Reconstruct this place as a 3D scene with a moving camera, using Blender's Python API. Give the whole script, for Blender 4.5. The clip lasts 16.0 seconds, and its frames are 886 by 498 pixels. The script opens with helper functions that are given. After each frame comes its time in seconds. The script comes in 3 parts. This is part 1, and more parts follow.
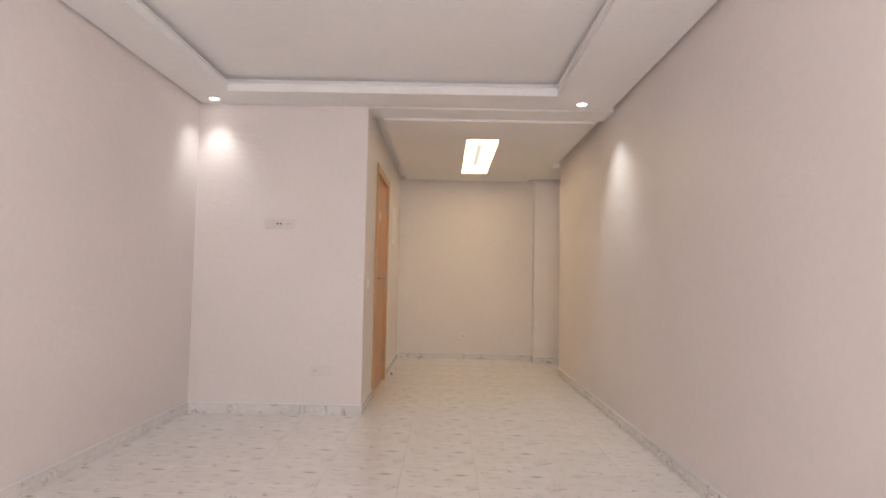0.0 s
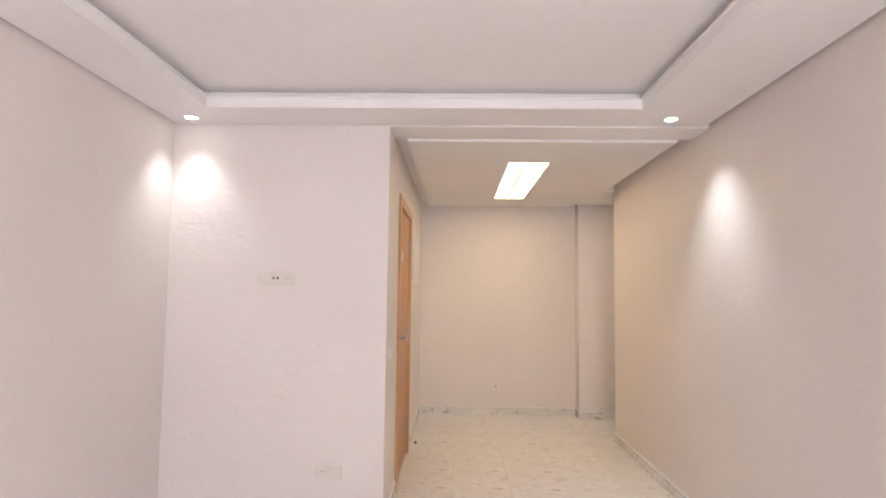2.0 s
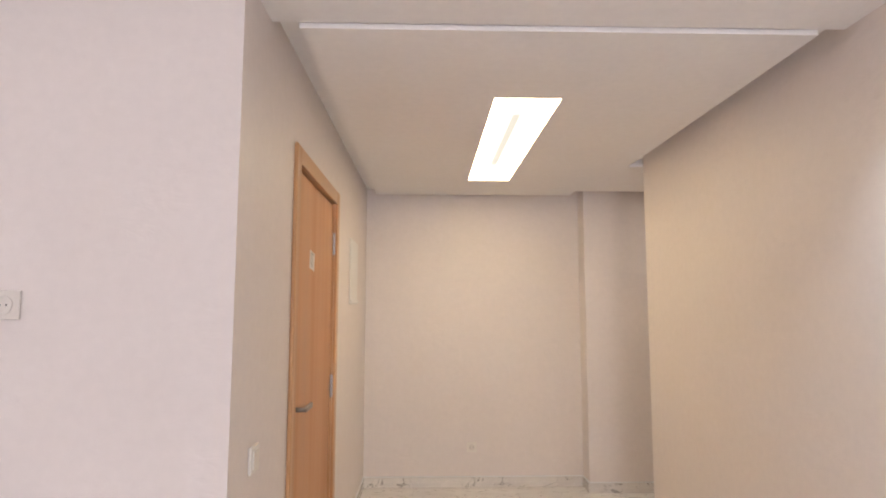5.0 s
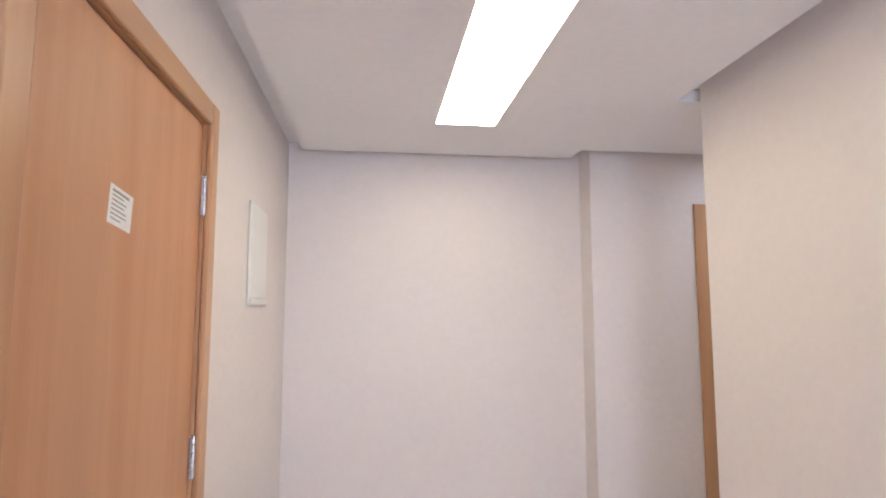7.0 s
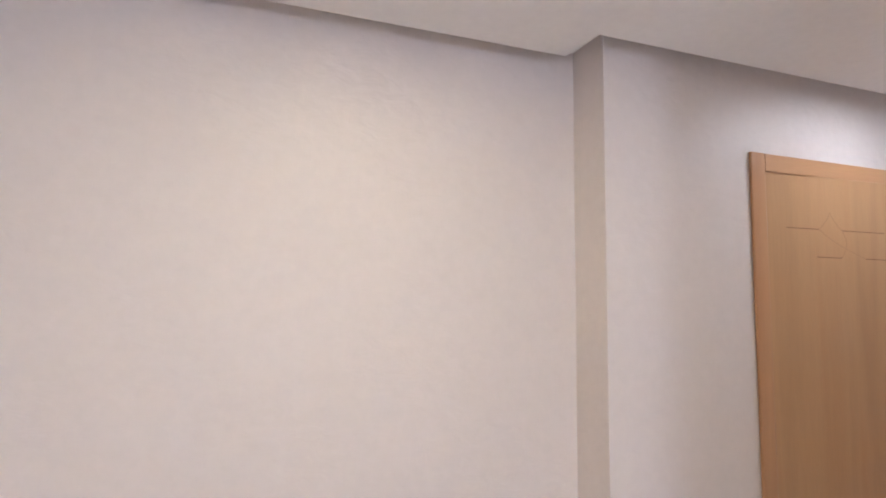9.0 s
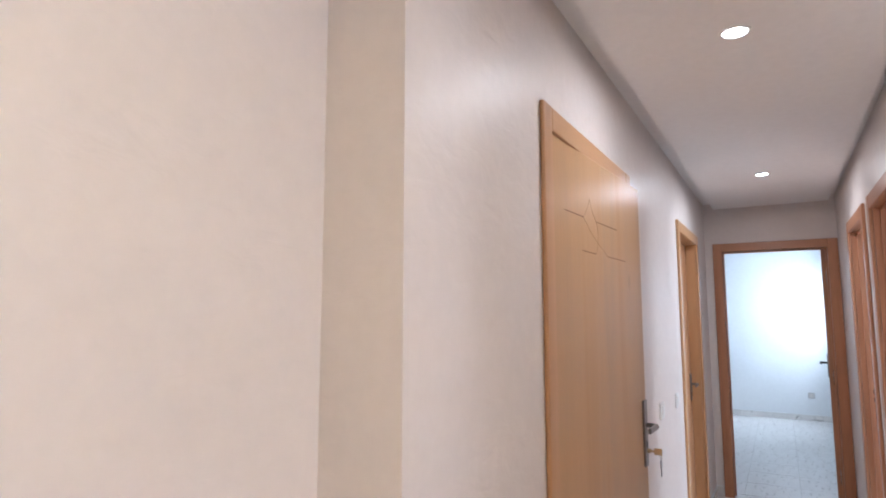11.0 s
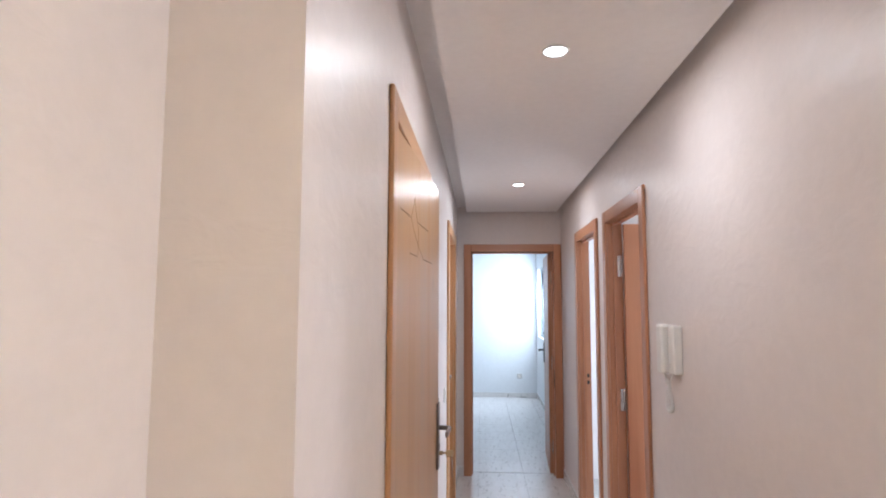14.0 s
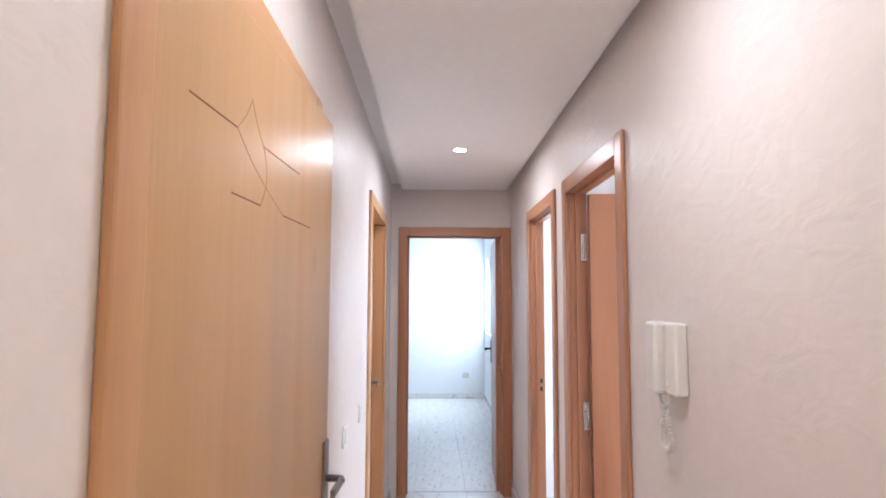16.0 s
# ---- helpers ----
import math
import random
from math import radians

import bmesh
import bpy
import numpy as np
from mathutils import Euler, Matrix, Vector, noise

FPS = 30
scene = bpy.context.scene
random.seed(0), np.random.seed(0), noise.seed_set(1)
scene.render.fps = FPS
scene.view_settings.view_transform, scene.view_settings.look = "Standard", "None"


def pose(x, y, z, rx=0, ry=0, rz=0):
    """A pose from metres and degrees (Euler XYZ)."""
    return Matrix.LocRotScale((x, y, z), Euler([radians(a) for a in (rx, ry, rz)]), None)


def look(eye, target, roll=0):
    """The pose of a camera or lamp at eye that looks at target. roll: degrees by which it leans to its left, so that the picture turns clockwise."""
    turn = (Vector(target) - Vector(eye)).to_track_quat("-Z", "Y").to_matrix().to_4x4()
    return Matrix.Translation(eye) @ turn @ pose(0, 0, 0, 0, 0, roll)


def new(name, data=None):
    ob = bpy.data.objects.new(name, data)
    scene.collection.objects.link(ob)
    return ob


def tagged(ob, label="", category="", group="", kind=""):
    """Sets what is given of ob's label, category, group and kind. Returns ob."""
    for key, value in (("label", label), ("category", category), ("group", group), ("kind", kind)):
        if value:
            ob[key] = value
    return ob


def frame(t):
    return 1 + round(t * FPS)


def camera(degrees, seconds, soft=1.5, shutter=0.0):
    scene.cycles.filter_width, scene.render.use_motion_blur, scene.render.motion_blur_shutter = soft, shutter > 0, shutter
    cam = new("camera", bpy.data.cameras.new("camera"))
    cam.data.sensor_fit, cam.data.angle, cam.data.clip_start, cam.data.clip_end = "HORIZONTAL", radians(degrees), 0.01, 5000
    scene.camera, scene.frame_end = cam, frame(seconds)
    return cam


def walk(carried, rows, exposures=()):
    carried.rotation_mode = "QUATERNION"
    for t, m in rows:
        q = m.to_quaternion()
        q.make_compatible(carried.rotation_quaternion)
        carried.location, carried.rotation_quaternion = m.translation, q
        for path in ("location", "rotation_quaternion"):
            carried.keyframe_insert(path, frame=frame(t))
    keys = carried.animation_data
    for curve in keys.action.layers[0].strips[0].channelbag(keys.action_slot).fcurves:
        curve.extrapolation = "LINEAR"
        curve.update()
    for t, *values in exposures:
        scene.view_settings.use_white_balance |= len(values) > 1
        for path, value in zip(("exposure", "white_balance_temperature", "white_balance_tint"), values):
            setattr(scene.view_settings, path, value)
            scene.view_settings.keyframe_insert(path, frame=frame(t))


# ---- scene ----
cam = camera(75.7, 16.0, soft=1.9)
PATH = [
    (0, (0.637, -4.493, 1.07), (0.628, -2.496, 1.179), 1.1),
    (0.5, (0.582, -4.377, 1.242), (0.565, -2.381, 1.369), 0.8),
    (1, (0.487, -4.09, 1.35), (0.449, -2.094, 1.481), 0.8),
    (1.5, (0.412, -3.811, 1.393), (0.369, -1.816, 1.531), 1.0),
    (2, (0.419, -3.466, 1.424), (0.372, -1.472, 1.57), 0.7),
    (2.5, (0.41, -3.096, 1.475), (0.362, -1.103, 1.627), 0.4),
    (3, (0.392, -2.765, 1.515), (0.353, -0.771, 1.672), 0.5),
    (3.5, (0.43, -2.442, 1.507), (0.411, -0.449, 1.678), 0.4),
    (4, (0.476, -2.164, 1.5), (0.482, -0.172, 1.682), 0.1),
    (6.5, (0.539, -0.551, 1.481), (0.711, 1.431, 1.688), 0.2),
    (7, (0.524, -0.18, 1.484), (0.761, 1.795, 1.692), -0.0),
    (7.5, (0.614, 0.247, 1.47), (0.91, 2.213, 1.684), 0.1),
    (8, (0.639, 0.637, 1.489), (1.004, 2.592, 1.7), 0.3),
    (8.2, (0.627, 0.801, 1.506), (1.029, 2.749, 1.71), 0.4),
    (10.3, (0.718, 2.373, 1.56), (2.136, 3.771, 1.751), 0.5),
    (10.5, (0.773, 2.427, 1.548), (2.288, 3.717, 1.75), 0.4),
    (11, (1.022, 2.554, 1.54), (2.735, 3.563, 1.759), -0.0),
    (11.5, (1.186, 2.635, 1.57), (3.024, 3.395, 1.774), 0.3),
    (12, (1.32, 2.742, 1.607), (3.236, 3.283, 1.802), 0.5),
    (12.5, (1.375, 2.852, 1.599), (3.324, 3.257, 1.79), 0.7),
    (13, (1.353, 2.867, 1.588), (3.322, 3.166, 1.773), 0.4),
    (13.5, (1.25, 2.87, 1.593), (3.23, 3.079, 1.78), 0.1),
    (14, (1.129, 2.878, 1.593), (3.116, 3.011, 1.775), 0.2),
    (14.5, (1.196, 2.871, 1.596), (3.187, 2.943, 1.773), 0.1),
    (15, (1.399, 2.85, 1.587), (3.392, 2.878, 1.762), 0.3),
    (15.5, (1.642, 2.821, 1.581), (3.634, 2.814, 1.751), 0.4),
    (16, (1.905, 2.768, 1.571), (3.898, 2.731, 1.736), 0.2),
]
walk(cam, [(t, look(eye, target, roll)) for t, eye, target, roll in PATH],
     [(0, -0.33, 6900, 10), (1, 0.0, 6500, 10), (2, 0.06, 6650, 10), (4.2, -0.02, 6550, 10), (6.4, 0.23, 5850, 10), (7.2, 0.31, 5250, 10), (8.2, 0.23, 5300, 10), (10.4, 0.27, 5600, 10), (12, 0.55, 5550, 10), (14.3, 0.46, 5650, 10), (16, 0.80, 5650, 10)])

# ---- world and lights ----
world = bpy.data.worlds.new("sky")
scene.world = world
world.use_nodes = True
wn, wl = world.node_tree.nodes, world.node_tree.links
sky = wn.new("ShaderNodeTexSky")
sky.sky_type, sky.sun_disc = "NISHITA", False
sky.sun_elevation, sky.sun_rotation = radians(48), radians(60)
wl.new(sky.outputs[0], wn["Background"].inputs[0])
wn["Background"].inputs[1].default_value = 0.12

SUN_DIR = (math.sin(radians(60)) * math.cos(radians(48)), math.cos(radians(60)) * math.cos(radians(48)), math.sin(radians(48)))
sun = new("sun", bpy.data.lights.new("sun", "SUN"))
sun.data.energy, sun.data.angle, sun.data.color = 2.5, radians(0.5), (1.0, 0.95, 0.88)
sun.matrix_world = look((0, 0, 30), Vector((0, 0, 30)) - Vector(SUN_DIR))


def area_light(name, eye, target, w, h, watts, colour):
    ob = new(name, bpy.data.lights.new(name, "AREA"))
    ob.data.shape, ob.data.size, ob.data.size_y = "RECTANGLE", w, h
    ob.data.energy, ob.data.color = watts, colour
    ob.matrix_world = look(eye, target)
    return ob


def spot_light(name, x, y, z, watts, colour, size=95, blend=0.55, aim=(0, 0)):
    ob = new(name, bpy.data.lights.new(name, "SPOT"))
    ob.data.energy, ob.data.color = watts, colour
    ob.data.spot_size, ob.data.spot_blend, ob.data.shadow_soft_size = radians(size), blend, 0.03
    ob.matrix_world = look((x, y, z), (x + aim[0], y + aim[1], 0))
    return ob


def disc_light(name, x, y, z, watts, colour):
    """The frosted lens of a wide downlight, facing down."""
    ob = new(name, bpy.data.lights.new(name, "AREA"))
    ob.data.shape, ob.data.size = "DISK", 0.07
    ob.data.energy, ob.data.color = watts, colour
    ob.location = (x, y, z)
    return ob


DAY = (0.85, 0.935, 1.0)
# salon fill for daylight from behind; its window is unseen and added
area_light("salon_fill_light", (1.05, -5.80, 1.45), (-1.4, 0, 1.7), 1.5, 1.5, 88, (0.96, 0.93, 0.99))
area_light("end_room_window_light", (10.05, 1.958, 1.57), (10.45, 4, 1.4), 1.1, 1.0, 29, DAY)
# fills for the rooms behind the south doors; their windows are unseen, added
area_light("south_room_fill_light", (5.3, -0.9, 1.6), (5.5, 3, 1.2), 1.0, 1.0, 58, DAY)
area_light("middle_room_fill_light", (3.4, -0.9, 1.6), (3.7, 3, 1.2), 1.0, 1.0, 45, (1.0, 0.95, 0.92))
COOL, HALL, WARM = (0.95, 0.97, 1.0), (1.0, 0.945, 0.89), (1.0, 0.77, 0.44)
spot_light("salon_spot_light", -1.18, -0.145, 2.43, 20, COOL, 88, 1.0)
spot_light("salon_spot_light", 1.67, -0.155, 2.43, 38, (0.84, 0.92, 1.0), 94, 1.0, (0.14, 0.0))
# rear pair is unseen, added to mirror the two front spots
spot_light("salon_spot_light", -1.18, -4.9, 2.43, 24, COOL, 72, 0.8)
spot_light("salon_spot_light", 1.67, -4.9, 2.43, 24, COOL, 72, 0.8)
disc_light("hall_spot_light", 2.974, 2.63, 2.412, 4.5, HALL)
disc_light("hall_spot_light", 5.163, 2.61, 2.412, 4.5, HALL)


# ---- materials ----
def material(name):
    m = bpy.data.materials.new(name)
    m.use_nodes = True
    return m, m.node_tree.nodes, m.node_tree.links, m.node_tree.nodes["Principled BSDF"]


def coords(n, l, scale=(1, 1, 1), source="Object", rot=(0, 0, 0)):
    c, mp = n.new("ShaderNodeTexCoord"), n.new("ShaderNodeMapping")
    mp.inputs["Scale"].default_value, mp.inputs["Rotation"].default_value = scale, [radians(a) for a in rot]
    l.new(c.outputs[source], mp.inputs[0])
    return mp.outputs[0]


def noise_tex(n, l, vec, scale, detail=4, rough=0.55, distort=0.0):
    t = n.new("ShaderNodeTexNoise")
    t.inputs["Scale"].default_value, t.inputs["Detail"].default_value = scale, detail
    t.inputs["Roughness"].default_value, t.inputs["Distortion"].default_value = rough, distort
    l.new(vec, t.inputs["Vector"])
    return t.outputs["Fac"]


def ramp(n, l, fac, stops):
    r = n.new("ShaderNodeValToRGB")
    e = r.color_ramp.elements
    while len(e) < len(stops):
        e.new(0.5)
    for el, (p, c) in zip(e, stops):
        el.position, el.color = p, (*c, 1) if len(c) == 3 else c
    l.new(fac, r.inputs[0])
    return r.outputs[0]


def grey(v):
    return (v, v, v)


def mix(n, l, fac, a, b, kind="MIX"):
    m = n.new("ShaderNodeMix")
    m.data_type, m.blend_type = "RGBA", kind
    for s, v in ((m.inputs[0], fac), (m.inputs[6], a), (m.inputs[7], b)):
        if isinstance(v, (int, float)):
            s.default_value = v
        elif isinstance(v, tuple):
            s.default_value = (*v, 1)
        else:
            l.new(v, s)
    return m.outputs[2]


def bump(n, l, height, bsdf, strength, distance):
    b = n.new("ShaderNodeBump")
    b.inputs["Strength"].default_value, b.inputs["Distance"].default_value = strength, distance
    l.new(height, b.inputs["Height"])
    l.new(b.outputs[0], bsdf.inputs["Normal"])


def plaster(name, base, rough, relief, trowel=True):
    m, n, l, b = material(name)
    v = coords(n, l)
    big = noise_tex(n, l, v, 1.1, 3)
    col = ramp(n, l, big, [(0.3, tuple(c * 0.955 for c in base)), (0.7, base)])
    fine = noise_tex(n, l, v, 26, 5, 0.6)
    col = mix(n, l, 0.06, col, ramp(n, l, fine, [(0.3, grey(0.35)), (0.7, grey(1.0))]), "MULTIPLY")
    l.new(col, b.inputs["Base Color"])
    b.inputs["Specular IOR Level"].default_value = 0.28
    if trowel:
        # overlapping strokes of the float, slanted, with smooth and rough patches
        s = noise_tex(n, l, coords(n, l, (1.0, 1.0, 1.7), rot=(28, 35, 0)), 10.5, 3, 0.5, 0.7)
        patch = noise_tex(n, l, v, 2.2, 2)
        h = mix(n, l, patch, grey(0.5), s)
        l.new(ramp(n, l, s, [(0.35, grey(rough - 0.03)), (0.65, grey(rough + 0.04))]), b.inputs["Roughness"])
        bump(n, l, h, b, 0.6, relief)
    else:
        b.inputs["Roughness"].default_value = rough
        bump(n, l, noise_tex(n, l, v, 60, 3), b, 0.25, relief)
    return m


WALL = plaster("satin stucco", (0.80, 0.738, 0.708), 0.42, 0.009)
WHITE_WALL = plaster("white wall paint", (0.82, 0.83, 0.84), 0.6, 0.002, False)
CEIL = plaster("matt ceiling paint", (0.92, 0.90, 0.895), 0.75, 0.001, False)


def timber(name, light, dark, rough=0.32, vertical=True):
    m, n, l, b = material(name)
    sc = (1.0, 1.0, 0.06) if vertical else (0.06, 0.06, 1.0)
    v = coords(n, l, sc)
    info = n.new("ShaderNodeObjectInfo")
    off = n.new("ShaderNodeVectorMath")
    off.operation = "ADD"
    spread = n.new("ShaderNodeVectorMath")
    spread.operation = "SCALE"
    l.new(info.outputs["Random"], spread.inputs[0])
    spread.inputs["Scale"].default_value = 7.0
    l.new(v, off.inputs[0]), l.new(spread.outputs[0], off.inputs[1])
    v = off.outputs[0]
    figure = noise_tex(n, l, v, 7, 2, 0.45, 0.5)
    fibre = noise_tex(n, l, v, 130, 4, 0.65)
    col = ramp(n, l, figure, [(0.28, dark), (0.52, light), (0.78, tuple(c * 0.86 for c in light))])
    col = mix(n, l, 0.12, col, ramp(n, l, fibre, [(0.3, grey(0.45)), (0.7, grey(1.0))]), "MULTIPLY")
    # a few knots
    knots = n.new("ShaderNodeTexVoronoi")
    knots.inputs["Scale"].default_value = 3.1
    l.new(coords(n, l, (1, 1, 0.55)), knots.inputs["Vector"])
    k = ramp(n, l, knots.outputs["Distance"], [(0.02, grey(0.45)), (0.075, grey(1.0))])
    col = mix(n, l, 0.5, col, k, "MULTIPLY")
    l.new(col, b.inputs["Base Color"])
    l.new(ramp(n, l, figure, [(0.3, grey(rough + 0.08)), (0.7, grey(rough - 0.04))]), b.inputs["Roughness"])
    bump(n, l, fibre, b, 0.15, 0.0006)
    return m


WOOD = timber("varnished beech", (0.585, 0.335, 0.165), (0.49, 0.25, 0.115))
WOOD_H = timber("varnished beech across", (0.585, 0.335, 0.165), (0.49, 0.25, 0.115), vertical=False)
LEAF = timber("varnished veneer", (0.57, 0.345, 0.168), (0.535, 0.305, 0.143), 0.33)
LEAF_RED = timber("varnished orange veneer", (0.575, 0.300, 0.150), (0.525, 0.255, 0.120), 0.46)
REDWOOD = timber("varnished red beech", (0.50, 0.235, 0.125), (0.36, 0.145, 0.07))
REDWOOD_H = timber("varnished red beech across", (0.50, 0.235, 0.125), (0.36, 0.145, 0.07), vertical=False)


def plain(name, colour, rough=0.5, metal=0.0, grain=40.0, depth=0.0003, vary=0.9):
    m, n, l, b = material(name)
    f = noise_tex(n, l, coords(n, l), grain, 4)
    l.new(ramp(n, l, f, [(0.3, tuple(c * vary for c in colour)), (0.7, colour)]), b.inputs["Base Color"])
    l.new(ramp(n, l, f, [(0.3, grey(max(0.05, rough - 0.05))), (0.7, grey(rough + 0.05))]), b.inputs["Roughness"])
    b.inputs["Metallic"].default_value = metal
    bump(n, l, f, b, 0.2, depth)
    return m


PLASTIC = plain("white plastic", (0.80, 0.79, 0.77), 0.35, 0, 25, 0.00002, 0.975)
IVORY = plain("ivory plastic", (0.80, 0.76, 0.70), 0.38, 0, 25, 0.00002, 0.975)
GREY_PLASTIC = plain("grey plastic", (0.56, 0.53, 0.51), 0.4, 0, 25, 0.00002, 0.975)
RUBBER = plain("brown rubber", (0.16, 0.11, 0.08), 0.7)
PLATE = plain("beige white plastic", (0.72, 0.675, 0.625), 0.35, 0, 25, 0.00002, 0.975)
DARK = plain("dark cavity", (0.03, 0.028, 0.026), 0.6)
STEEL = plain("brushed steel", (0.27, 0.25, 0.24), 0.33, 0.9, 180)
CHROME = plain("satin chrome", (0.62, 0.60, 0.58), 0.25, 1.0, 160)
BRASS = plain("worn brass", (0.62, 0.50, 0.32), 0.33, 0.9, 120)
PAPER = plain("printed paper", (0.80, 0.79, 0.78), 0.85)
INK = plain("grey ink", (0.30, 0.30, 0.31), 0.8)
GROOVE = plain("dark brown groove", (0.20, 0.085, 0.035), 0.6)
ALU = plain("white aluminium", (0.70, 0.72, 0.74), 0.35)
GREY_ALU = plain("grey aluminium", (0.18, 0.21, 0.24), 0.35, 0.3)
GROUT = plain("grout", (0.52, 0.48, 0.44), 0.9, 0, 90)
CONCRETE = plain("pale concrete", (0.42, 0.40, 0.38), 0.9, 0, 12, 0.002)


def marble(name, same_face, rough, pale=(0.82, 0.795, 0.77), cloudy=(0.755, 0.725, 0.70), dark=(0.33, 0.285, 0.26)):
    """Pale tile with thin brownish grey veins; same_face: the print repeats on every tile."""
    m, n, l, b = material(name)
    base = coords(n, l, (0.8, 2.6, 1.0), rot=(0, 0, 9))
    if not same_face:
        info, add, sc = n.new("ShaderNodeObjectInfo"), n.new("ShaderNodeVectorMath"), n.new("ShaderNodeVectorMath")
        add.operation, sc.operation = "ADD", "SCALE"
        sc.inputs["Scale"].default_value = 9.0
        l.new(info.outputs["Random"], sc.inputs[0])
        l.new(base, add.inputs[0]), l.new(sc.outputs[0], add.inputs[1])
        base = add.outputs[0]
    long_vein = ramp(n, l, noise_tex(n, l, base, 4.6, 5, 0.55, 1.0), [(0.484, grey(0)), (0.50, grey(1)), (0.516, grey(0))])
    where = ramp(n, l, noise_tex(n, l, base, 7.5, 2), [(0.49, grey(0)), (0.58, grey(1))])
    blotch = ramp(n, l, noise_tex(n, l, base, 17, 6, 0.65, 1.6), [(0.55, grey(0)), (0.68, grey(0.75))])
    patch = ramp(n, l, noise_tex(n, l, base, 9.5, 1), [(0.56, grey(0)), (0.66, grey(1))])
    mask = mix(n, l, 1.0, mix(n, l, 1.0, long_vein, where, "MULTIPLY"), mix(n, l, 1.0, blotch, patch, "MULTIPLY"), "ADD")
    cloud = noise_tex(n, l, base, 3.1, 4)
    col = ramp(n, l, cloud, [(0.3, cloudy), (0.65, pale)])
    col = mix(n, l, mask, col, dark)
    l.new(col, b.inputs["Base Color"])
    smear = noise_tex(n, l, coords(n, l, source="Generated"), 5, 3)
    l.new(ramp(n, l, smear, [(0.3, grey(rough)), (0.7, grey(rough + 0.08))]), b.inputs["Roughness"])
    return m


TILE = marble("printed marble tile", True, 0.16)
SKIRT = marble("marble skirting", False, 0.22, (0.78, 0.75, 0.72), (0.66, 0.63, 0.605), (0.30, 0.28, 0.265))


def glow(name, colour, strength):
    m, n, l, b = material(name)
    b.inputs["Base Color"].default_value = (0.3, 0.3, 0.3, 1)
    b.inputs["Emission Color"].default_value, b.inputs["Emission Strength"].default_value = (*colour, 1), strength
    return m


LED = glow("led lens", (1.0, 0.98, 0.95), 12)
PANEL, pn, pl_, pb = material("lit opal diffuser")
pb.inputs["Base Color"].default_value = (0.3, 0.3, 0.3, 1)
pb.inputs["Emission Color"].default_value = (*WARM, 1)
sep = pn.new("ShaderNodeSeparateXYZ")
pl_.new(coords(pn, pl_), sep.inputs[0])


def stretch(lo, hi, out, stops):
    """A ramp over lo to hi of one coordinate."""
    mr = pn.new("ShaderNodeMapRange")
    mr.inputs["From Min"].default_value, mr.inputs["From Max"].default_value = lo, hi
    pl_.new(out, mr.inputs["Value"])
    return ramp(pn, pl_, mr.outputs[0], stops)


across = stretch(0.82, 1.135, sep.outputs["X"], [(0.12, grey(0)), (0.40, grey(1)), (0.50, grey(1)), (0.74, grey(0))])
along = stretch(0.92, 2.645, sep.outputs["Y"], [(0.02, grey(0)), (0.14, grey(1)), (0.72, grey(1)), (0.90, grey(0))])
dip = mix(pn, pl_, 1.0, across, along, "MULTIPLY")
level = pn.new("ShaderNodeMath")
level.operation = "MULTIPLY_ADD"
level.inputs[1].default_value, level.inputs[2].default_value = -12.22, 13.0
pl_.new(dip, level.inputs[0])
pl_.new(level.outputs[0], pb.inputs["Emission Strength"])
pl_.new(mix(pn, pl_, dip, WARM, (1.0, 0.95, 0.80)), pb.inputs["Emission Color"])

GLASS, gn, gl, gb = material("window glass")
gb.inputs["Transmission Weight"].default_value, gb.inputs["Roughness"].default_value = 1.0, 0.02
gb.inputs["IOR"].default_value, gb.inputs["Base Color"].default_value = 1.45, (0.93, 0.97, 1.0, 1)


# ---- mesh helpers ----
def mesh_of(bm, name, mat, smooth=False):
    me = bpy.data.meshes.new(name)
    bm.normal_update()
    bm.to_mesh(me)
    bm.free()
    me.materials.append(mat)
    if smooth:
        me.shade_smooth()
    return me


def part(name, bm, mat, parent=None, label="", smooth=False):
    ob = new(name, mesh_of(bm, name, mat, smooth))
    ob.parent = parent
    if label:
        ob["label"] = label
    return ob


def empty(name, m=None):
    ob = new(name)
    ob.empty_display_size = 0.1
    if m is not None:
        ob.matrix_world = m
    return ob


def add_box(bm, x0, x1, y0, y1, z0, z1):
    v = [bm.verts.new((x, y, z)) for z in (z0, z1) for y in (y0, y1) for x in (x0, x1)]
    for f in ((0, 2, 3, 1), (4, 5, 7, 6), (0, 1, 5, 4), (2, 6, 7, 3), (0, 4, 6, 2), (1, 3, 7, 5)):
        bm.faces.new([v[i] for i in f])
    return bm


def box(x0, x1, y0, y1, z0, z1, bevel=0.0, seg=2):
    bm = add_box(bmesh.new(), x0, x1, y0, y1, z0, z1)
    if bevel:
        bmesh.ops.bevel(bm, geom=list(bm.edges), offset=bevel, segments=seg, affect="EDGES", profile=0.5)
    return bm


def boxes(rows):
    bm = bmesh.new()
    for r in rows:
        add_box(bm, *r)
    return bm


def lathe(profile, seg=32):
    """Turns (radius, height) pairs round z; closed where the radius is 0."""
    bm = bmesh.new()
    rings = []
    for r, z in profile:
        rings.append([bm.verts.new((0, 0, z))] if r == 0 else [bm.verts.new((r * math.cos(2 * math.pi * i / seg), r * math.sin(2 * math.pi * i / seg), z)) for i in range(seg)])
    for a, b in zip(rings, rings[1:]):
        for i in range(seg):
            j = (i + 1) % seg
            loop = [a[0], b[j], b[i]] if len(a) == 1 else [a[i], a[j], b[0]] if len(b) == 1 else [a[i], a[j], b[j], b[i]]
            bm.faces.new(loop)
    bmesh.ops.recalc_face_normals(bm, faces=bm.faces)
    return bm


